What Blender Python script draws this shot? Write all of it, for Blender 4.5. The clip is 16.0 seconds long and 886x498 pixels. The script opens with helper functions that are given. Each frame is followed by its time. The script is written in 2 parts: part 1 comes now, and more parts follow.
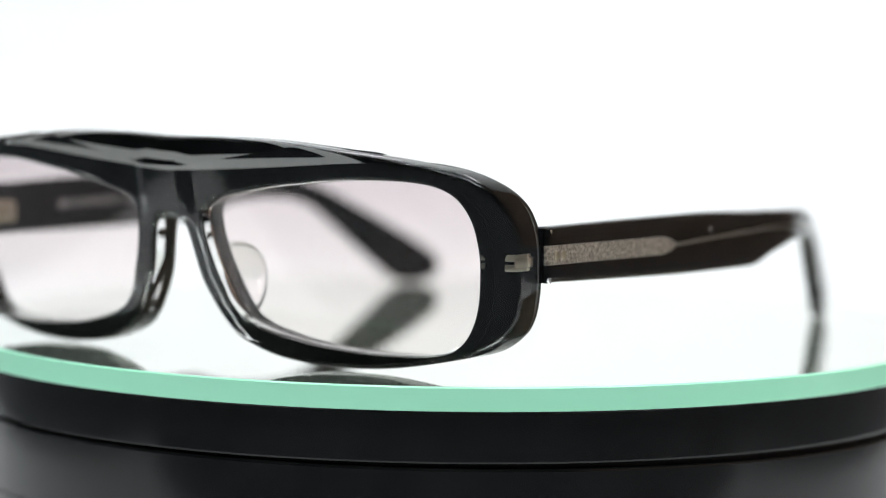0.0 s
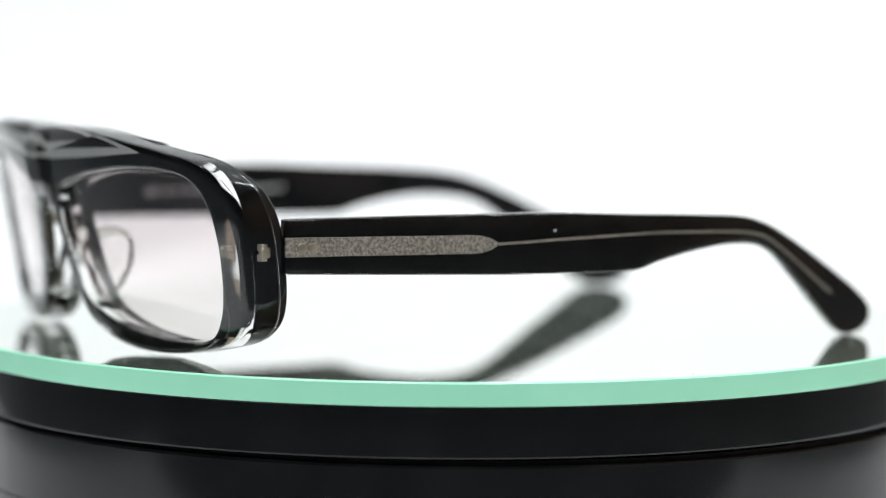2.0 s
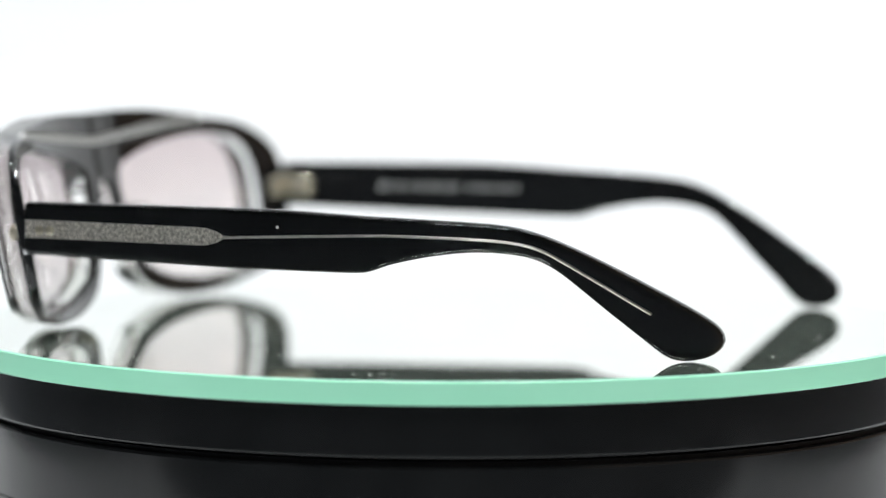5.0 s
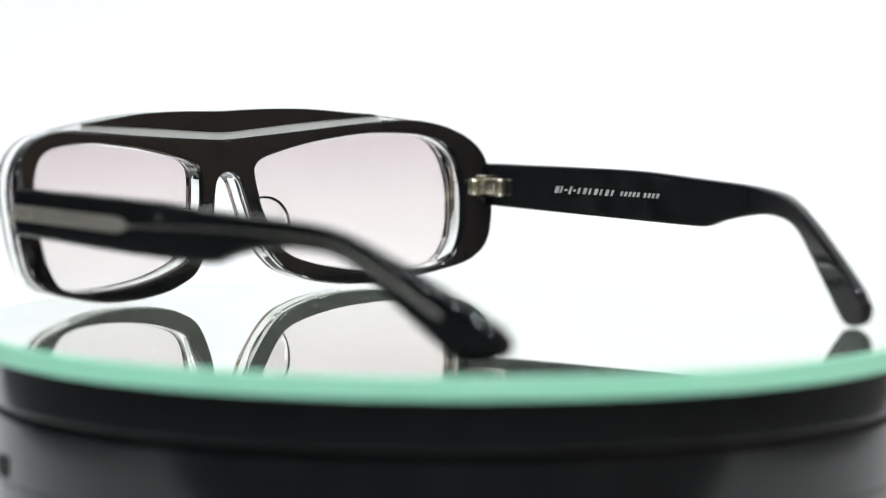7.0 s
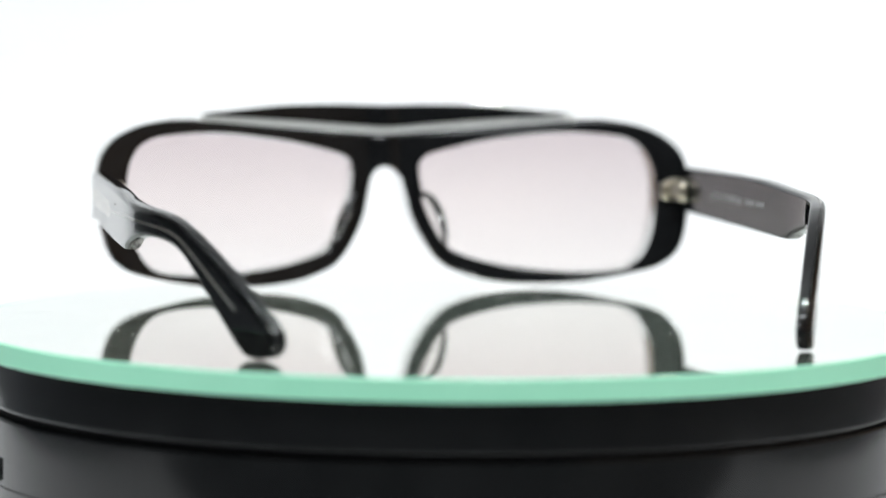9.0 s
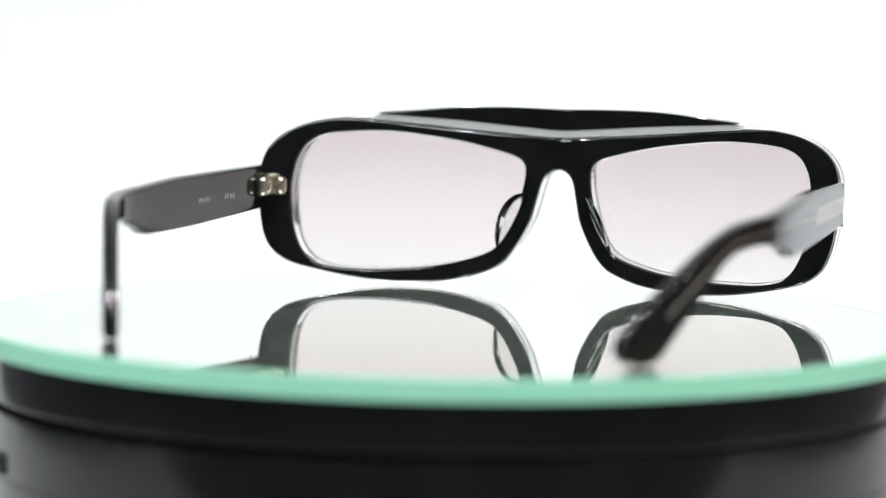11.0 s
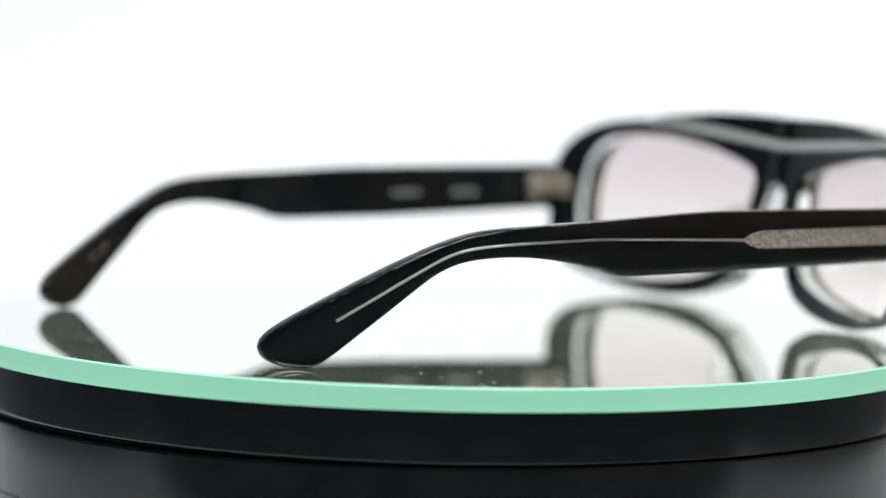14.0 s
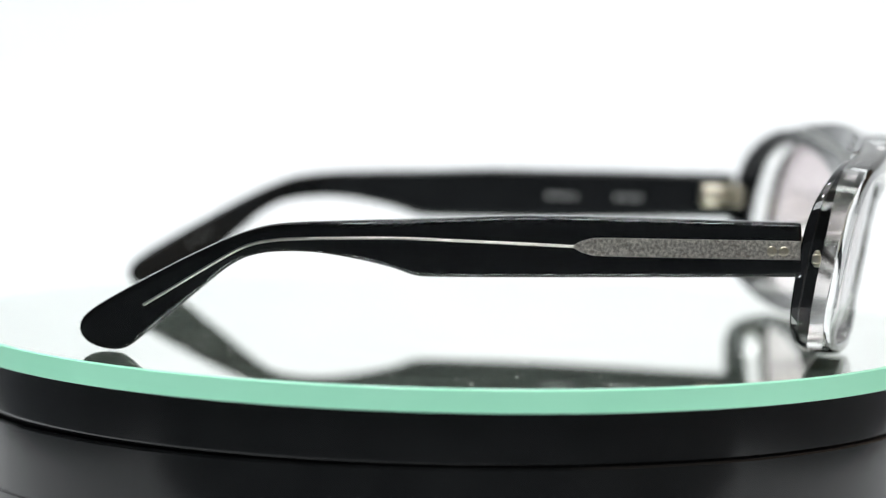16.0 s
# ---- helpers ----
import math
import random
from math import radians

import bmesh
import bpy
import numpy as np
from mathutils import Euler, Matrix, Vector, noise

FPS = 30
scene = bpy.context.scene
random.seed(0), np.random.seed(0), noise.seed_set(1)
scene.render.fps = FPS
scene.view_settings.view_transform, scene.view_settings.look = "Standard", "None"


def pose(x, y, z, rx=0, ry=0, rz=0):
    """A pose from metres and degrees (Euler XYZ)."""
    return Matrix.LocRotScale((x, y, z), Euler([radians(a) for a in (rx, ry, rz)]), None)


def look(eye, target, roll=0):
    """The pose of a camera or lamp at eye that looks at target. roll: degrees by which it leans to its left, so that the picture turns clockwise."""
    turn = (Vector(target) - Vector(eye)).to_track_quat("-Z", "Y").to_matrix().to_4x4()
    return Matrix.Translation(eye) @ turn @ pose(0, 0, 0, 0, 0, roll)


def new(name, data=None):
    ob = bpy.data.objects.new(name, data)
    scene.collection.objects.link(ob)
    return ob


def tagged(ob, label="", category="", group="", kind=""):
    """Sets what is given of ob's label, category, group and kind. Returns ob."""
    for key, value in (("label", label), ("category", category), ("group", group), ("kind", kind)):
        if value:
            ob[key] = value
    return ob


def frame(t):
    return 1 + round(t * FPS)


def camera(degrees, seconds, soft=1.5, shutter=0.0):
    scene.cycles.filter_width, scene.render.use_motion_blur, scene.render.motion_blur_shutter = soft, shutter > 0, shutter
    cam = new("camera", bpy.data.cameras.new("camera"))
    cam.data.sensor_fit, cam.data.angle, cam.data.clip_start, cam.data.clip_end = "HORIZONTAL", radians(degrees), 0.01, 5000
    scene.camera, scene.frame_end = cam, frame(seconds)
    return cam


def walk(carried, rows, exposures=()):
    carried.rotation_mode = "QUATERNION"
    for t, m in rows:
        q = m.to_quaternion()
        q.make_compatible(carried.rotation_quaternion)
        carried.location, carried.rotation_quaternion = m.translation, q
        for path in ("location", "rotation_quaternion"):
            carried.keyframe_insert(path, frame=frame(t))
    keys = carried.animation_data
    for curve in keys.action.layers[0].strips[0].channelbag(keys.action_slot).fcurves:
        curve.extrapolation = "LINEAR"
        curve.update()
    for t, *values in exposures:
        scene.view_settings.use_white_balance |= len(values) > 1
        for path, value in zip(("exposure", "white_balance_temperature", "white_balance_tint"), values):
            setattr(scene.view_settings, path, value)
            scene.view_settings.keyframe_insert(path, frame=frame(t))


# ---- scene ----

from mathutils.geometry import tessellate_polygon

MM = 0.001
SECONDS = 16.0

# ---- camera: a long lens on a stand, its focus pulled between the near and the far side ----
cam = camera(15.02, SECONDS, soft=1.05)
cam.data.dof.use_dof = True
cam.data.dof.aperture_fstop = 8.0

EYE = Vector((0.0, -0.71789, 0.07945))
SWAY = [(0, 1.8, 8.6), (1, -1.69, 6.93), (2, -2.53, 0.77), (3.2, -0.75, -4.23), (5.3, 0.19, -7.62), (6.5, 0.4, -8.43),
        (7.5, 1.1, -8.06), (9, -0.78, -6.98), (11.4, 0.18, -0.2), (12.5, 1.28, 3.42), (13.5, 1.67, 4.55), (14.5, -0.39, 5.25), (16, -0.04, 6.54)]
# where the picture is sharp, in millimetres along y; focusing farther also makes the picture a little smaller
FOCUS = [(0, -97), (1.6, -93), (2.4, -82), (3.2, -73), (5.3, -70), (6.75, -72), (6.9, 60), (7.5, 66), (8.05, 66), (8.25, -16), (9.02, -12),
         (9.15, 60), (11.2, 50), (11.4, 42), (11.5, 30), (11.6, -5), (11.8, -73), (12.5, -84), (14, -74), (16, -71)]


def between(table, t, k=1):
    return float(np.interp(t, [r[0] for r in table], [r[k] for r in table]))


def camera_pose(t):
    pitch = radians(5.056) - between(SWAY, t) / 5945
    yaw = radians(0.11)
    way = Vector((-math.sin(yaw) * math.cos(pitch), math.cos(yaw) * math.cos(pitch), -math.sin(pitch)))
    eye = EYE - way * (max(0.0, between(FOCUS, t) + 72) / 138) ** 0.7 * 23.7 * MM
    return look(eye, eye + way, 0.581 + math.degrees(between(SWAY, t, 2) * 0.001))


walk(cam, [(t, camera_pose(t)) for t in sorted({r[0] for r in SWAY + FOCUS} | {0.5, 4.3, 6.0, 10.2, 15.5})])

focus_point = new("focus_point")
cam.data.dof.focus_object = focus_point

# ---- light: unseen lamps added for the sweep, the front and the edges, a row of small ceiling spots, dim room behind ----
world = bpy.data.worlds.new("world")
scene.world = world
world.use_nodes = True
world.node_tree.nodes["Background"].inputs[0].default_value = (0.93, 0.97, 1.0, 1)
world.node_tree.nodes["Background"].inputs[1].default_value = 0.3


def area_lamp(name, eye, target, size, watts, colour=(1, 1, 1), size_y=0):
    data = bpy.data.lights.new(name, "AREA")
    data.shape = "RECTANGLE" if size_y else "DISK"
    data.size, data.energy, data.color = size, watts, colour
    if size_y:
        data.size_y = size_y
    ob = new(name, data)
    ob.matrix_world = look(eye, target)
    return ob


# unseen lamp, added to wash the sweep white
area_lamp("sweep_fill_lamp", (0, 0.42, 1.25), (0, 0.75, 0.2), 1.2, 0.85, (0.90, 0.99, 1), 0.5)
# unseen lamp added above the camera to brighten the glass edge
area_lamp("front_fill_lamp", (-0.06, -1.0, 1.35), (0, 0, 0), 0.9, 17, (0.935, 0.98, 1), 0.6)
# long unseen lamp, added to draw highlights along the upper edges
area_lamp("edge_highlight_lamp", (0, 0.05, 1.15), (0, 0.05, 0), 1.1, 3.0, (0.93, 0.98, 1), 0.06)
for sx in (-0.42, -0.14, 0.14, 0.42):
    for sy, sz in ((-0.25, 0.95), (0.35, 1.0)):
        area_lamp("spot_lamp", (sx, sy, sz), (0, 0, 0), 0.018, 1.1, (0.94, 0.98, 1))



# ---- materials ----
def material(name):
    m = bpy.data.materials.new(name)
    m.use_nodes = True
    nt = m.node_tree
    return m, nt, nt.nodes["Principled BSDF"]


def noise_node(nt, scale, detail=4, space="Object"):
    tc = nt.nodes.new("ShaderNodeTexCoord")
    n = nt.nodes.new("ShaderNodeTexNoise")
    n.inputs["Scale"].default_value, n.inputs["Detail"].default_value = scale, detail
    nt.links.new(tc.outputs[space], n.inputs["Vector"])
    return n


def ramp(nt, source, stops):
    r = nt.nodes.new("ShaderNodeValToRGB")
    while len(r.color_ramp.elements) < len(stops):
        r.color_ramp.elements.new(0.5)
    for e, (p, c) in zip(r.color_ramp.elements, stops):
        e.position, e.color = p, (*c, 1)
    nt.links.new(source, r.inputs[0])
    return r


def bump(nt, bsdf, source, strength, distance):
    b = nt.nodes.new("ShaderNodeBump")
    b.inputs["Strength"].default_value, b.inputs["Distance"].default_value = strength, distance
    nt.links.new(source, b.inputs["Height"])
    nt.links.new(b.outputs[0], bsdf.inputs["Normal"])


def grained(name, low, high, rough, scale, metal=0.0, bumpy=0.0, rough_var=0.1):
    m, nt, b = material(name)
    n = noise_node(nt, scale)
    r = ramp(nt, n.outputs[0], [(0.35, low), (0.65, high)])
    nt.links.new(r.outputs[0], b.inputs["Base Color"])
    wide = noise_node(nt, scale * 0.07, 3)
    rr = ramp(nt, wide.outputs[0], [(0.3, (rough - rough_var / 2,) * 3), (0.7, (rough + rough_var / 2,) * 3)])
    nt.links.new(rr.outputs[0], b.inputs["Roughness"])
    b.inputs["Metallic"].default_value = metal
    if bumpy:
        bump(nt, b, n.outputs[0], bumpy, 0.0002)
    return m


BLACK = grained("black_acetate", (0.005, 0.0054, 0.006), (0.0085, 0.009, 0.0098), 0.06, 180, rough_var=0.04)
HOUSING = grained("black_plastic", (0.0035, 0.0038, 0.004), (0.0065, 0.0068, 0.007), 0.11, 90, rough_var=0.08)
HOUSING.node_tree.nodes["Principled BSDF"].inputs["Specular IOR Level"].default_value = 0.35
# black for the shade put into the seam, and for the switch
SHADOW_GAP = grained("gap_and_switch_black", (0.004, 0.004, 0.004), (0.008, 0.008, 0.008), 0.7, 90)
STEEL = grained("brushed_steel", (0.42, 0.38, 0.33), (0.96, 0.91, 0.84), 0.42, 1700, 1.0, 0.4)
BRIGHT_STEEL = grained("polished_steel", (0.62, 0.59, 0.54), (0.78, 0.75, 0.70), 0.32, 500, 1.0, 0.2)
PALE_METAL = grained("pale_metal", (0.62, 0.56, 0.44), (0.82, 0.76, 0.62), 0.28, 400, 1.0, 0.2)
PRINT = grained("silver_print", (0.3, 0.3, 0.31), (0.5, 0.5, 0.5), 0.4, 700)
PAPER = grained("white_paper", (0.84, 0.85, 0.86), (0.9, 0.9, 0.9), 0.85, 6)
WALLS = grained("grey_plaster", (0.05, 0.053, 0.056), (0.07, 0.071, 0.074), 0.8, 5)
BROWN_WALL = grained("brown_plaster", (0.26, 0.18, 0.13), (0.32, 0.225, 0.165), 0.8, 5)
DESK = grained("grey_laminate", (0.095, 0.104, 0.112), (0.13, 0.14, 0.15), 0.45, 14)
BONDED = grained("bonded_black_acetate", (0.005, 0.0054, 0.006), (0.0085, 0.009, 0.0098), 0.6, 180)
BONDED.node_tree.nodes["Principled BSDF"].inputs["Specular IOR Level"].default_value = 0.0  # glued to the clear layer, no air between
DUST = grained("pale_dust", (0.6, 0.6, 0.58), (0.85, 0.85, 0.82), 0.9, 300)

CLEAR, nt, b = material("clear_acetate")
b.inputs["Base Color"].default_value = (0.975, 0.975, 0.965, 1)
b.inputs["Transmission Weight"].default_value = 1.0
b.inputs["IOR"].default_value = 1.49
n = noise_node(nt, 260)
r = ramp(nt, n.outputs[0], [(0.4, (0.0, 0.0, 0.0)), (0.8, (0.03, 0.03, 0.03))])
nt.links.new(r.outputs[0], b.inputs["Roughness"])

FROSTED, nt, b = material("frosted_acetate")
b.inputs["Roughness"].default_value = 0.35
n = noise_node(nt, 220)
r = ramp(nt, n.outputs[0], [(0.3, (0.86, 0.87, 0.86)), (0.7, (0.92, 0.92, 0.91))])
nt.links.new(r.outputs[0], b.inputs["Base Color"])
glow = nt.nodes.new("ShaderNodeBsdfTranslucent")
nt.links.new(r.outputs[0], glow.inputs[0])
mix = nt.nodes.new("ShaderNodeMixShader")
mix.inputs[0].default_value = 0.55
nt.links.new(b.outputs[0], mix.inputs[1])
nt.links.new(glow.outputs[0], mix.inputs[2])
nt.links.new(mix.outputs[0], nt.nodes["Material Output"].inputs["Surface"])

LENS, nt, b = material("gradient_lens")
tc = nt.nodes.new("ShaderNodeTexCoord")
xyz = nt.nodes.new("ShaderNodeSeparateXYZ")
nt.links.new(tc.outputs["Object"], xyz.inputs[0])
mr = nt.nodes.new("ShaderNodeMapRange")
mr.inputs["From Min"].default_value, mr.inputs["From Max"].default_value = 0.004, 0.038
nt.links.new(xyz.outputs["Z"], mr.inputs["Value"])
r = ramp(nt, mr.outputs[0], [(0.0, (0.92, 0.87, 0.855)), (0.5, (0.83, 0.755, 0.75)), (1.0, (0.68, 0.595, 0.61))])
nt.links.new(r.outputs[0], b.inputs["Base Color"])
b.inputs["Transmission Weight"].default_value = 1.0
b.inputs["IOR"].default_value = 1.45
b.inputs["Roughness"].default_value = 0.0

MIRROR, nt, b = material("dusty_mirror")
b.inputs["Metallic"].default_value = 1.0
b.inputs["Base Color"].default_value = (0.875, 0.90, 0.845, 1)
b.inputs["Roughness"].default_value = 0.004
haze = nt.nodes.new("ShaderNodeBsdfDiffuse")
haze.inputs[0].default_value = (0.72, 0.85, 0.72, 1)
n1 = noise_node(nt, 60, 3)
veil = ramp(nt, n1.outputs[0], [(0.3, (0.035,) * 3), (0.75, (0.065,) * 3)])
mix = nt.nodes.new("ShaderNodeMixShader")
nt.links.new(veil.outputs[0], mix.inputs[0])
nt.links.new(b.outputs[0], mix.inputs[1])
nt.links.new(haze.outputs[0], mix.inputs[2])
nt.links.new(mix.outputs[0], nt.nodes["Material Output"].inputs["Surface"])

GREEN, nt, b = material("green_glass_edge")
n = noise_node(nt, 40, 3)
r = ramp(nt, n.outputs[0], [(0.3, (0.42, 0.94, 0.66)), (0.7, (0.46, 0.97, 0.70))])
nt.links.new(r.outputs[0], b.inputs["Base Color"])
b.inputs["Roughness"].default_value = 0.25
b.inputs["Subsurface Weight"].default_value = 0.0


# ---- mesh helpers (millimetres in, metres out) ----
def part(name, bm, mat, parent=None, label="", smooth=35, scale=MM):
    bmesh.ops.scale(bm, vec=(scale,) * 3, verts=bm.verts)
    bmesh.ops.recalc_face_normals(bm, faces=bm.faces)
    me = bpy.data.meshes.new(name)
    bm.to_mesh(me)
    bm.free()
    me.materials.append(mat)
    if smooth:
        me.shade_smooth()
        me.set_sharp_from_angle(angle=radians(smooth))
    ob = new(name, me)
    ob.parent = parent
    if label:
        tagged(ob, label)
    return ob


def curve_through(points, n, closed=True):
    """Catmull-Rom line through points, at n even steps of length."""
    p = [Vector(q) for q in points]
    dense = []
    last = len(p) if closed else len(p) - 1
    for i in range(last):
        if closed:
            a, b2, c, d = p[i - 1], p[i], p[(i + 1) % len(p)], p[(i + 2) % len(p)]
        else:
            a, b2, c, d = p[max(i - 1, 0)], p[i], p[i + 1], p[min(i + 2, len(p) - 1)]
        for k in range(12):
            t = k / 12
            dense.append(0.5 * (2 * b2 + (c - a) * t + (2 * a - 5 * b2 + 4 * c - d) * t * t + (3 * b2 - a - 3 * c + d) * t ** 3))
    dense.append(p[0].copy() if closed else p[-1].copy())
    xs = np.array([[*q] for q in dense])
    s = np.concatenate([[0], np.cumsum(np.linalg.norm(np.diff(xs, axis=0), axis=1))])
    at = np.linspace(0, s[-1], n + 1 if closed else n)
    out = np.stack([np.interp(at, s, xs[:, k]) for k in range(xs.shape[1])], 1)
    return out[:-1] if closed else out


def turned(loop, left):
    x, y = loop[:, 0], loop[:, 1]
    area = np.sum(x * np.roll(y, -1) - np.roll(x, -1) * y)
    return loop if (area > 0) == left else loop[::-1]


def edge_rings(w0, w1, b0, b1, steps, flat):
    """Insets and heights of the rings from the rear edge to the front edge; flat: 1 for a chamfer, 0 for a round."""
    rings = []
    for k in range(steps + 1 if b0 else 1):
        a = k / steps * math.pi / 2 if b0 else 0
        rings.append((b0 * (1 - math.sin(a)), w0 + b0 * (1 - math.cos(a))))
    for k in range(steps + 1 if b1 else 1):
        t = k / steps if b1 else 1
        a = t * math.pi / 2
        inset = flat * t + (1 - flat) * (1 - math.cos(a))
        height = flat * (1 - t) + (1 - flat) * (1 - math.sin(a))
        rings.append((b1 * inset, w1 - b1 * height))
    return rings


def slab(loops, w0, w1, b0, b1, place, steps=3, cuts=(), hole_b1=None, flat=0.0):
    """A plate with holes: outline and holes in (u, v), from w0 to w1, its edges rounded by b0 and b1; place(u, v, w) bends it into the world."""
    loops = [turned(np.asarray(q, float), i == 0) for i, q in enumerate(loops)]
    bm = bmesh.new()
    ends = [[], []]
    for number, loop in enumerate(loops):
        hole = number > 0 and hole_b1 is not None
        rings = edge_rings(w0, w1, b0, hole_b1 if hole else b1, steps, 0.0 if hole else flat)
        d = np.roll(loop, -1, 0) - np.roll(loop, 1, 0)
        d /= np.maximum(np.linalg.norm(d, axis=1, keepdims=True), 1e-9)
        inward = np.stack([-d[:, 1], d[:, 0]], 1)
        grid = []
        for inset, w in rings:
            grid.append([bm.verts.new((*q, w)) for q in loop + inward * inset])
        for lo, hi in zip(grid[:-1], grid[1:]):
            for i in range(len(lo)):
                j = (i + 1) % len(lo)
                bm.faces.new((lo[i], lo[j], hi[j], hi[i]))
        ends[0].append(grid[0])
        ends[1].append(grid[-1])
    for side in ends:
        flat = [v for ring in side for v in ring]
        for tri in tessellate_polygon([[Vector((v.co.x, v.co.y, 0)) for v in ring] for ring in side]):
            try:
                bm.faces.new([flat[i] for i in tri])
            except ValueError:
                pass
    for axis, at in cuts:
        if axis == "line":
            (u0, v0), (u1, v1) = at
            middle, normal = (u0, v0, 0), (v0 - v1, u1 - u0, 0)
        else:
            middle, normal = (at, at, 0), (1, 0, 0) if axis == "u" else (0, 1, 0)
        bmesh.ops.bisect_plane(bm, geom=bm.verts[:] + bm.edges[:] + bm.faces[:], plane_co=middle, plane_no=normal, dist=0.001)
    for v in bm.verts:
        v.co = place(*v.co)
    return bm


def lathe(profile, n=256, close=False):
    bm = bmesh.new()
    rings = [[bm.verts.new((r * math.cos(2 * math.pi * k / n), r * math.sin(2 * math.pi * k / n), z)) for k in range(n)] for r, z in profile]
    pairs = list(zip(rings[:-1], rings[1:]))
    if close:
        pairs.append((rings[-1], rings[0]))
    for lo, hi in pairs:
        for k in range(n):
            bm.faces.new((lo[k], lo[(k + 1) % n], hi[(k + 1) % n], hi[k]))
    if not close:
        bm.faces.new(rings[0])
        bm.faces.new(rings[-1])
    return bm


def box(x0, x1, y0, y1, z0, z1, bevel=0.0, seg=2):
    bm = bmesh.new()
    bmesh.ops.create_cube(bm, size=1)
    for v in bm.verts:
        v.co = ((x0 + x1) / 2 + v.co.x * (x1 - x0), (y0 + y1) / 2 + v.co.y * (y1 - y0), (z0 + z1) / 2 + v.co.z * (z1 - z0))
    if bevel:
        bmesh.ops.bevel(bm, geom=bm.edges[:], offset=bevel, segments=seg, affect="EDGES", profile=0.5)
    return bm


def thing(name, label, category):
    ob = new(name)
    return tagged(ob, label, category)


# ---- setting: white paper sweep on a table, room walls behind the camera ----
TABLE = -52.0


def paper_sweep():
    """Narrow under the turntable, flaring to the full width of the upright sheet."""
    prof = [(-160, TABLE, 285, 285), (100, TABLE, 285, 285), (230, TABLE, 300, 310), (500, TABLE, 500, 770)]
    for k in range(1, 13):
        a = k / 12 * math.pi / 2
        prof.append((500 + 300 * math.sin(a), TABLE + 300 * (1 - math.cos(a)), 500, 770))
    prof.append((800, 1900, 500, 770))
    bm = bmesh.new()
    front_side, rear_side = [], []
    for i, (y, z, left, right) in enumerate(prof):
        a, c = Vector(prof[max(i - 1, 0)][:2]), Vector(prof[min(i + 1, len(prof) - 1)][:2])
        d = (c - a).normalized()
        across = (-left, -0.4 * left, 0, 0.5 * right, right)
        front_side.append([bm.verts.new((x, y, z)) for x in across])
        rear_side.append([bm.verts.new((x, y + 3 * d.y, z - 3 * d.x)) for x in across])
    for rows in (front_side, rear_side):
        for a, c in zip(rows[:-1], rows[1:]):
            for k in range(4):
                bm.faces.new((a[k], a[k + 1], c[k + 1], c[k]))
    return tagged(part("backdrop", bm, PAPER), "seamless white paper sweep curving up behind the turntable", "backdrop", kind="structure")


paper_sweep()
tagged(part("desk", box(-1560, 850, -1560, 897, TABLE - 40, TABLE - 3.2), DESK, smooth=0), "grey laminate desk top under the paper sweep", "desk", kind="structure")
tagged(part("wall_south", box(-1600, 850, -1640, -1560, -80, 2000), WALLS, smooth=0), "plain dark grey studio wall behind the camera", "wall", kind="structure")
# unseen white wall, added to close the room and give the temples pale reflections
tagged(part("wall_north", box(-1560, 850, 900, 980, -80, 2000), PAPER, smooth=0), "plain white unseen wall behind the paper sweep, added for reflections", "wall", kind="structure")
tagged(part("wall_west", box(-1640, -1560, -1560, 980, -80, 2000), WALLS, smooth=0), "plain dark grey studio side wall", "wall", kind="structure")
tagged(part("ceiling", box(-1640, 930, -1640, 980, 2000, 2060), PAPER, smooth=0), "plain white studio ceiling", "ceiling", kind="structure")
tagged(part("wall_east", box(850, 930, -1640, 980, -80, 2000), BROWN_WALL, smooth=0), "plain brown studio side wall", "wall", kind="structure")

# ---- turntable ----
RIM = 104.7
turntable = thing("turntable", "black glossy plastic motorised turntable on white paper", "turntable")
part("housing", lathe([(60, TABLE + 0.3), (93.5, TABLE + 0.3), (98, TABLE + 1.0), (100.5, TABLE + 4), (102.0, -42), (102.1, -30.1), (101.8, -29.9), (101.8, -29.6), (102.1, -29.4), (102.1, -16.2), (101.95, -15.85), (101.6, -15.7), (60, -15.8)]), HOUSING, turntable, smooth=12)
# dark disc filling the seam, in place of the shade between platform and housing
part("seam_shade", lathe([(60, -15.65), (100.2, -15.65), (100.2, -14.95), (60, -14.95)]), SHADOW_GAP, turntable, "matt black filler standing in for the shade of the gap")
switch = box(-3.0, 3.0, -1.0, 1.0, -2.4, 2.4, 0.5)
bmesh.ops.transform(switch, matrix=Matrix.Rotation(radians(203.2), 4, "Z") @ Matrix.Translation((101.8, 0, -26.4)) @ Matrix.Rotation(radians(90), 4, "Z"), verts=switch.verts)
part("switch", switch, SHADOW_GAP, turntable, "small black switch")
platform = part("platform", lathe([(60, -14.9), (101.1, -14.9), (101.45, -14.75), (101.6, -14.4), (101.6, -5.3), (101.4, -4.8), (100.9, -4.62), (60, -4.6)]), HOUSING, turntable, "rotating black platform rim", smooth=12)

mirror_plate = thing("mirror_plate", "round green-edged glass mirror plate on the turntable", "mirror")
part("mirror_face", lathe([(RIM - 0.9, -4.5), (RIM - 0.9, 0.0)]), MIRROR, mirror_plate, "dusty silver mirror face", smooth=20)
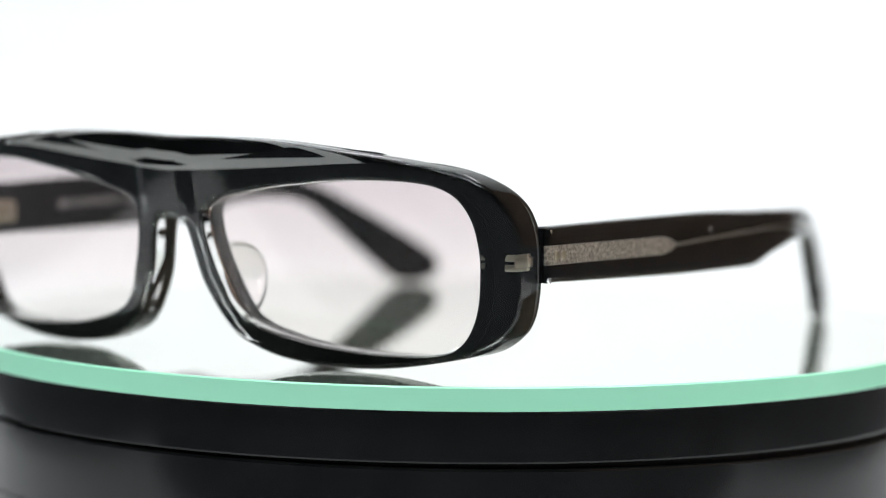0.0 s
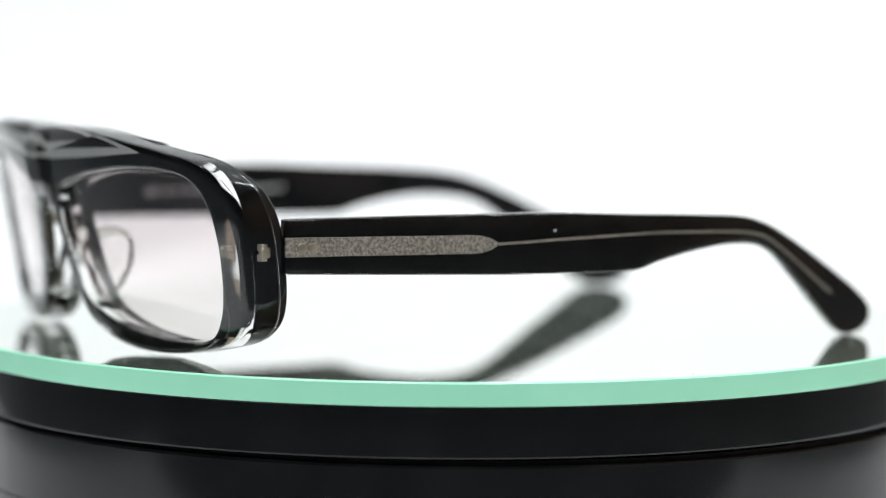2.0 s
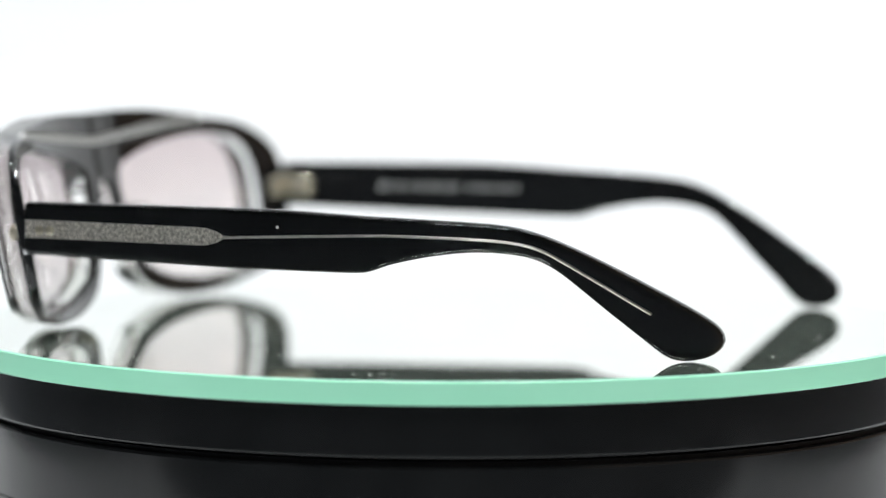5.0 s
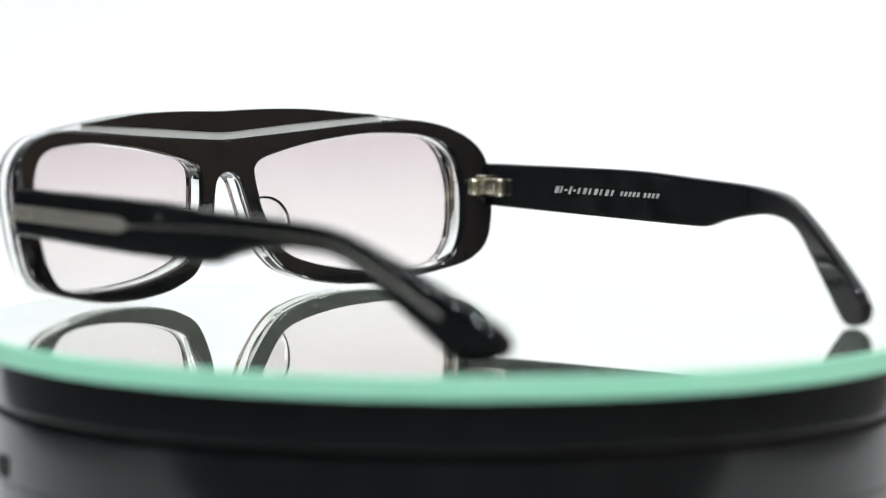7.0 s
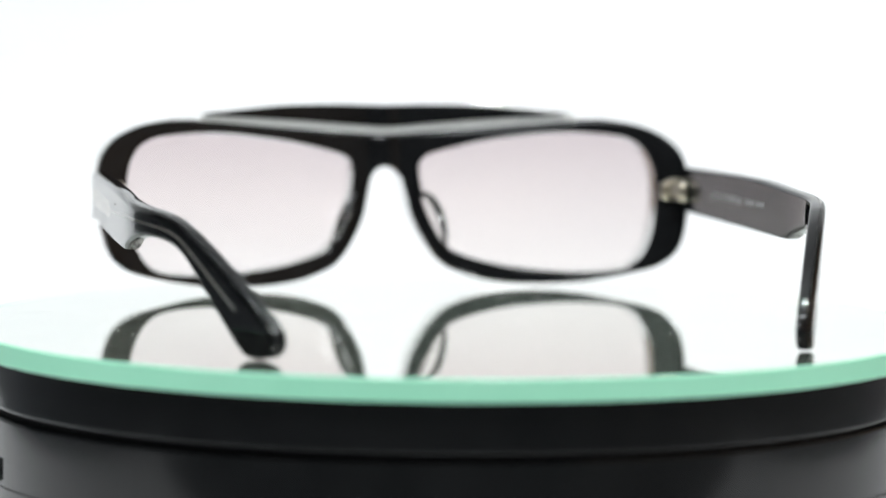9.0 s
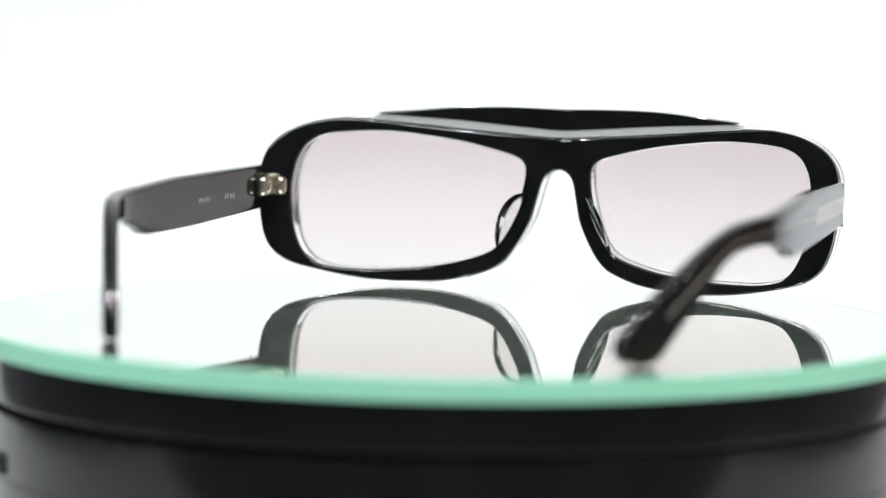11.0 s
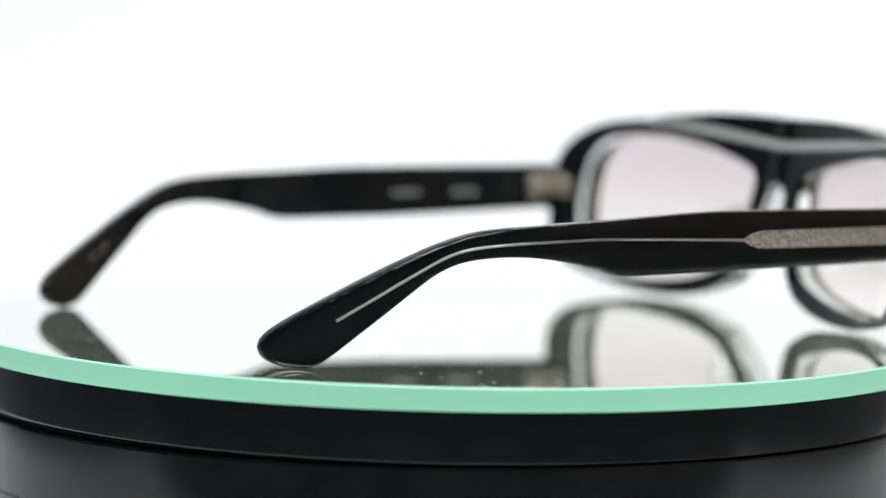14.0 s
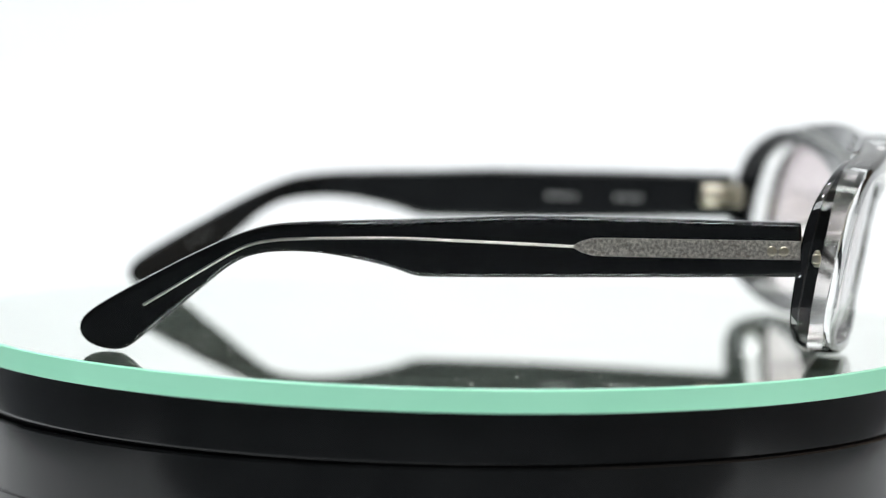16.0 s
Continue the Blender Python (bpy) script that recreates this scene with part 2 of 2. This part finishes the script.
def dust():
    """Specks of dust lying on the glass."""
    rng = random.Random(4)
    bm = bmesh.new()
    for k in range(420):
        r, a = (RIM - 2) * math.sqrt(rng.random()), rng.uniform(0, 2 * math.pi)
        size = rng.choice((0.05, 0.07, 0.09, 0.13))
        m = Matrix.Translation((r * math.cos(a), r * math.sin(a), size * 0.6)) @ Matrix.Rotation(rng.uniform(0, 3), 4, "Z") @ Matrix.Diagonal((size * rng.uniform(1, 2.6), size, size * 0.6, 1))
        bmesh.ops.create_icosphere(bm, subdivisions=1, radius=1, matrix=m)
    return tagged(part("dust", bm, DUST, mirror_plate), "pale dust specks", kind="stuff")


dust()
part("glass_edge", lathe([(RIM - 0.88, -4.57), (RIM - 0.12, -4.57), (RIM, -4.45), (RIM, -0.25), (RIM - 0.22, -0.02), (RIM - 0.88, -0.01)], close=True), GREEN, mirror_plate, "polished pale green glass edge")


# ---- spectacles ----
def face_y(x, z):
    """Rear face of the front: bowed in plan, leaning forward at the top, with a soft crease down the middle."""
    end = max(0.0, (abs(x) - 63) / 9)
    return 6.0 - 0.0027 * x * x - 1.0 * end * end + 0.19 * (z - 23) - 0.45 * max(0.0, 1 - abs(x) / 3)


def seam_y(x, z):
    """Seam between black rear layer and clear front layer."""
    return 7.5 - 0.0027 * x * x + 0.19 * (z - 23)


def on_black(u, v, w):
    near_slot = min(1.0, max(0.0, (v - 33) / 3)) * min(1.0, max(0.0, (43 - v) / 4)) * min(1.0, max(0.0, (52 - abs(u)) / 10))
    v += 1.1 * near_slot * w / 1.3  # the gap under the brow bar rises towards the front
    rear = face_y(u, v)
    return Vector((u, rear + w * (seam_y(u, v) - rear) / 1.3, v))


FACET = ((5.0, 38.3), (30.5, 42.9))  # the line above which the clear front slopes back to the brow


def on_clear(u, v, w):
    (u0, v0), (u1, v1) = FACET
    over = v - (v0 + (v1 - v0) * max(0.0, abs(u) - u0) / (u1 - u0))
    if over > 0 and w > 1.0:
        w = max(1.0, w - 0.36 * over)
    ridge = min(1.0, max(0.0, (7.0 - abs(u)) / 3.0)) * 1.4 * min(1.0, max(0.0, (v - 26) / 6)) * min(1.0, max(0.0, 1 - over / 5.5)) if w > 1.5 else 0.0
    return Vector((u, seam_y(u, v) + w + ridge, v))


OUTLINE = [(0, 43.7), (10.4, 43.9), (17.8, 43.9), (25.2, 43.7), (32.4, 43.1), (39.5, 42.3), (45.1, 41.7), (54.1, 40.5), (61.0, 39.3), (66.0, 37.2), (69.0, 34.9), (70.9, 32.3), (71.8, 29.5), (72.1, 26.5), (72.0, 22.8), (71.5, 17.9),
           (70.9, 14.4), (70.1, 11.5), (68.8, 8.9), (66.7, 6.8), (63.6, 5.0), (58.7, 3.6), (50.3, 1.9), (43.3, 1.0), (36.2, 0.7), (29.0, 1.0), (21.8, 2.1), (16.1, 4.0), (13.0, 5.7), (10.3, 8.7),
           (7.8, 12.8), (5.9, 16.9), (4.9, 21.0), (4.2, 24.0), (3.4, 26.6), (1.9, 28.3)]
ARCH = (0, 28.9)
LENS_HOLE = [(8.2, 28.3), (8.9, 30.5), (11.3, 32.1), (17.1, 33.6), (24.6, 35.1), (31.9, 36.1), (39.1, 36.9), (46.2, 37.2), (53.2, 37.0), (57.9, 36.2),
             (61.2, 34.4), (63.1, 31.7), (64.1, 28.7), (64.6, 24.2), (64.4, 20.0), (63.6, 14.5), (62.2, 10.2), (60.0, 6.8), (57.2, 5.0), (51.9, 4.0),
             (43.5, 3.8), (36.4, 4.2), (29.3, 5.0), (22.2, 6.5), (15.9, 8.8), (12.6, 12.2), (10.3, 18.0), (8.8, 23.2)]
SLOT_LOW = [(0, 36.5), (9.9, 37.0), (24.8, 38.1), (39.3, 39.4), (48.0, 40.25)]
SLOT_HIGH = [(39.5, 41.2), (25.0, 40.3), (10.1, 39.1), (0, 38.5)]


def both_sides(half):
    """Closed loop from the right-hand half, which runs from the top middle to the bottom middle."""
    return half + [(-x, z) for x, z in reversed(half) if x > 0.01]


def mirrored(points, s):
    return [(s * x, z) for x, z in points]


spectacles = thing("spectacles", "black and clear acetate spectacles, pink lenses, open on the mirror", "glasses")
full_line = curve_through(both_sides(OUTLINE + [ARCH]), 420)
low_half = SLOT_LOW + [(54.1, 40.5)] + OUTLINE[8:] + [ARCH]
low_line = curve_through(both_sides(low_half), 420)


def inset(line):
    """The black layer stops just short of the clear one at the sides, the bottom and the arch."""
    line = turned(line, True)
    d = np.roll(line, -1, 0) - np.roll(line, 1, 0)
    d /= np.maximum(np.linalg.norm(d, axis=1, keepdims=True), 1e-9)
    amount = 0.25 * np.clip((35 - line[:, 1]) / 4, 0, 1)
    return line + np.stack([-d[:, 1], d[:, 0]], 1) * amount[:, None]


bar_half = OUTLINE[:7] + SLOT_HIGH
bar_line = curve_through(both_sides(bar_half), 160)
holes = [curve_through(mirrored(LENS_HOLE, s), 220) for s in (1, -1)]
BENDS = [("u", 3.0 * k) for k in range(-23, 24)] + [("u", x) for x in (-7, -4, 4, 7)] + [("v", 4.0 * k) for k in range(1, 11)]

front = part("frame_back", slab([inset(low_line), *holes], 0, 1.3, 0.6, 0.03, on_black, cuts=BENDS), BLACK, spectacles, "black acetate rear layer of the rim", smooth=16)
bar = part("brow_bar", slab([bar_line], 0, 1.3, 0.3, 0.03, on_black, cuts=BENDS), BLACK, spectacles, "black acetate brow bar above a clear gap", smooth=16)


def bond(ob, way=(0, 1, 0)):
    """The face glued to the clear layer has no gloss of its own."""
    ob.data.materials.append(BONDED)
    for f in ob.data.polygons:
        if f.normal.dot(Vector(way)) > 0.3:
            f.material_index = 1


bond(front)
bond(bar)
inlay_half = [(0, 38.45), (10.1, 39.05), (25.0, 40.2), (39.5, 41.1), (44.0, 41.3), (46.5, 40.3), (39.3, 39.5), (24.8, 38.2), (9.9, 37.1), (0, 36.6)]
part("brow_inlay", slab([curve_through(both_sides(inlay_half), 160)], 0.3, 1.25, 0.05, 0.02, on_black, 1, cuts=BENDS), FROSTED, spectacles, "frosted clear strip under the brow bar", smooth=16)
SLOPES = [("line", FACET), ("line", tuple((-u, v) for u, v in FACET)), ("v", FACET[0][1]), ("u", -5.0), ("u", 5.0)]
part("frame_front", slab([full_line, *holes], -0.25, 6.0, 0.0, 1.2, on_clear, 7, cuts=BENDS + SLOPES, hole_b1=0.6, flat=0.15), CLEAR, spectacles, "thick clear acetate front layer", smooth=16)


def lens(s):
    line = curve_through(mirrored(LENS_HOLE, s), 220)
    mid = line.mean(0)
    line = mid + (line - mid) * 0.9965
    bm = slab([line], 2.8, 4.0, 0.1, 0.1, on_clear, 1, cuts=BENDS)
    return part("lens", bm, LENS, spectacles, "pink-brown gradient tinted lens", smooth=16)


def nose_pad(s):
    bm = bmesh.new()
    bmesh.ops.create_uvsphere(bm, u_segments=28, v_segments=16, radius=1)
    for v in bm.verts:
        x, y, z = v.co
        x, y, z = x * 0.85, y * 5.0 * (1 + 0.25 * z), z * 7.8
        a = radians(24)
        x, z = x * math.cos(a) - z * math.sin(a), x * math.sin(a) + z * math.cos(a)
        c = radians(28)
        x, y = x * math.cos(c) - y * math.sin(c), x * math.sin(c) + y * math.cos(c)
        v.co = (s * (11.0 + x), 4.4 + y, 16.2 + z)
    return part("nose_pad", bm, CLEAR, spectacles, "clear nose pad", smooth=80)


def side_x(y):
    """How far out the temple's inner seam lies: splayed a little to the ear bend, then turning in."""
    d = -y - 99
    return 71.9 + 0.035 * max(0.0, -y - 12) - 0.455 * (d + math.sqrt(d * d + 64)) / 2


TEMPLE = [(-8.4, 29.3), (-9.4, 29.55), (-21.3, 29.7), (-37.5, 29.9), (-53.8, 30.0), (-64.6, 29.8), (-80.9, 28.9), (-91.7, 28.4), (-102.6, 27.7), (-108.1, 27.1),
          (-111.9, 26.3), (-115.9, 24.9), (-119.5, 23.3), (-124.8, 20.6), (-130.4, 17.5), (-136.1, 14.2), (-141.8, 10.8), (-145.8, 8.1), (-147.8, 6.2),
          (-148.5, 4.3), (-147.9, 2.5), (-146.3, 1.2), (-144.0, 0.5), (-141.1, 0.3), (-138.6, 1.0), (-136.3, 2.7), (-132.5, 6.0), (-128.0, 9.9),
          (-123.5, 13.9), (-119.1, 17.7), (-115.8, 19.8), (-112.5, 21.0), (-108.0, 21.7), (-102.5, 21.9), (-97.0, 21.4), (-91.6, 20.5), (-86.4, 19.3),
          (-83.2, 18.2), (-80.2, 17.8), (-69.8, 17.9), (-53.5, 18.2), (-31.8, 18.6), (-9.6, 19.1), (-8.4, 19.4), (-8.2, 24.0)]
WIRE = [(-135.4, 9.5), (-130.3, 12.8), (-124.7, 16.5), (-119.1, 20.1), (-115.8, 22.0), (-112.5, 23.2), (-108.1, 24.0), (-102.6, 24.5), (-97.1, 24.8),
        (-86.2, 25.1), (-75.4, 24.9), (-64.5, 24.6), (-52.0, 24.2)]
PLATE = [(-52.6, 24.2), (-50.6, 25.3), (-48.4, 25.9), (-46, 26.0), (-20, 26.05), (-8.6, 26.1), (-8.6, 22.4), (-20, 22.4), (-46, 22.4), (-48.4, 22.5), (-50.6, 23.1)]
ALONG = [("u", -y) for y in range(8, 148, 2)]


SAG = [(-150, 0.0), (-115, -0.4), (-81, -0.9), (-54, -1.2), (-12, -0.7)]


def sag(s, y):
    """The left arm sits a little lower than the right one."""
    return between(SAG, y) if s < 0 else 0.0


def temple(s):
    def place(u, v, w):
        return Vector((s * (side_x(u) + w), u, v + sag(s, u)))

    line = curve_through(TEMPLE, 240)
    arm = part("temple", slab([line], -2.3, 0.15, 0.8, 0.05, place, cuts=ALONG), BLACK, spectacles, "black acetate temple arm with clear outer layer")
    bond(arm, (s, 0, 0))
    part("clear_layer", slab([line], 0, 1.35, 0.02, 1.0, place, 5, cuts=ALONG), CLEAR, arm, "clear acetate outer layer")
    part("core_plate", slab([np.array(PLATE)], 0.05, 0.4, 0, 0.05, place, 1), STEEL, arm, "speckled steel core plate")
    mid = curve_through(WIRE, 60, closed=False)
    d = np.gradient(mid, axis=0)
    d /= np.linalg.norm(d, axis=1, keepdims=True)
    side = np.stack([-d[:, 1], d[:, 0]], 1) * 0.3
    strip = np.concatenate([mid + side, (mid - side)[::-1]])
    part("core_wire", slab([strip], 0.05, 0.6, 0, 0.25, place, 2), BRIGHT_STEEL, arm, "thin steel core wire")
    for y in (-13.9, -11.6):
        ring = np.array([(y + 1.0 * math.cos(a), 24.0 + 1.0 * math.sin(a)) for a in np.linspace(0, 2 * math.pi, 16, endpoint=False)])
        part("rivet", slab([ring], 0.3, 0.75, 0, 0.2, place, 2), PALE_METAL, arm)
    return arm


def lettering(arm, s):
    """Unreadable silver print on the inner side, as plain bars."""
    if s > 0:
        z, lean, bars = 24.3, 0.45, [(-33.0, 1.3, 1.7), (-34.7, 0.7, 1.7), (-36.0, 1.1, 0.45), (-37.7, 0.8, 1.9), (-39.0, 0.9, 0.5)]
        bars += [(-40.6 - 1.85 * k, 0.75 + 0.35 * (k % 2), 1.5) for k in range(7)]
        bars += [(-54.8 - 1.35 * k, 0.85, 1.15) for k in range(5)] + [(-62.4 - 1.35 * k, 0.85, 1.15) for k in range(4)]
    else:
        z, lean, bars = 22.7, 0.0, [(-30.2 - 1.7 * k, 0.9, 1.1) for k in range(4)] + [(-45.3 - 1.5 * k, 0.8, 1.0) for k in range(5)]
    for y, width, height in bars:
        x = side_x(y) - 2.3
        bm = box(s * x - 0.05, s * x + 0.05, y - width, y, z - height / 2, z + height / 2)
        for v in bm.verts:
            v.co.y -= lean * (v.co.z - z)
        part("print_bar", bm, PRINT, arm, smooth=0)


def hinge(s):
    x = side_x(-10) - 2.3
    h = part("hinge", box(*sorted((s * (x - 2.6), s * (x + 0.3))), -16.4, -10.0, 21.6, 26.2, 1.1, 3), PALE_METAL, spectacles, "pale metal hinge")
    for k in range(3):
        z = 22.0 + k * 1.65
        bm = lathe([(1.5, z), (1.75, z + 0.2), (1.75, z + 1.25), (1.5, z + 1.45)], 20)
        bmesh.ops.translate(bm, vec=(s * (x - 1.6), -9.2, 0), verts=bm.verts)
        part("barrel", bm, PALE_METAL, h)
    part("screw", box(*sorted((s * (x - 3.0), s * (x - 2.5))), -14.6, -12.8, 23.0, 24.8, 0.2), STEEL, h)
    part("leaf", box(*sorted((s * (x - 4.6), s * (x - 0.4))), -9.0, -6.3, 21.6, 26.0, 1.1, 3), PALE_METAL, h)
    return h


def end_pin(s):
    """Steel pin set into the rear layer, seen through the clear front."""
    y = seam_y(68, 22.5)
    pin = part("end_pin", box(*sorted((s * 66.5, s * 70.0)), y - 0.4, y + 0.7, 21.0, 22.3, 0.15), PALE_METAL, spectacles, "steel end pin")
    part("pin_half", box(*sorted((s * 66.5, s * 70.0)), y - 0.4, y + 0.7, 22.9, 24.2, 0.15), PALE_METAL, pin)
    part("pin_cap", box(*sorted((s * 68.2, s * 70.8)), y - 0.9, y + 0.9, 21.6, 23.6, 0.3), PALE_METAL, pin)
    return pin


def tip_mark(arm):
    """Faint stamped mark on the inner side of the left tip."""
    for y in (-130.5, -132.5, -134.5):
        x = side_x(y) - 2.32
        part("print_bar", box(-x - 0.05, -x + 0.05, y - 1.3, y, 11.6 + (y + 132) * 0.6, 12.9 + (y + 132) * 0.6), PRINT, arm, smooth=0)


def speck(arm):
    ring = np.array([(-63.8 + 0.3 * math.cos(a), 25.4 + 0.3 * math.sin(a)) for a in np.linspace(0, 2 * math.pi, 14, endpoint=False)])
    part("speck", slab([ring], 1.3, 1.5, 0, 0.1, lambda u, v, w: Vector((-(side_x(u) + w), u, v)), 2), DUST, arm, "white speck")


for s in (1, -1):
    lens(s)
    nose_pad(s)
    arm = temple(s)
    lettering(arm, s)
    if s < 0:
        tip_mark(arm)
        speck(arm)
    hinge(s)
    end_pin(s)


# ---- the turning ----
def spin_pose(t, x=0.0, y=0.0):
    th = radians(234.643 - 14.64 * t - 90)
    c, s = math.cos(th), math.sin(th)
    a = radians(-0.309 - 0.099 * c + 0.009 * s)
    b2 = radians(-0.269 + 0.099 * s + 0.009 * c)
    tilt = Matrix.Rotation(-a, 4, "Y") @ Matrix.Rotation(b2, 4, "X")
    return Matrix.Rotation(th, 4, "Z") @ tilt @ Matrix.Translation((x * MM, y * MM, 0))


def motions():
    walk(focus_point, [(t, pose(0, y * MM, 0.02)) for t, y in FOCUS])
    times = [0, 0.1] + [k * 0.5 for k in range(1, 32)] + [15.9, 16.0]
    walk(platform, [(t, spin_pose(t)) for t in times])
    walk(mirror_plate, [(t, spin_pose(t)) for t in times])
    walk(spectacles, [(t, spin_pose(t, 2.94, 75.15)) for t in times])


motions()
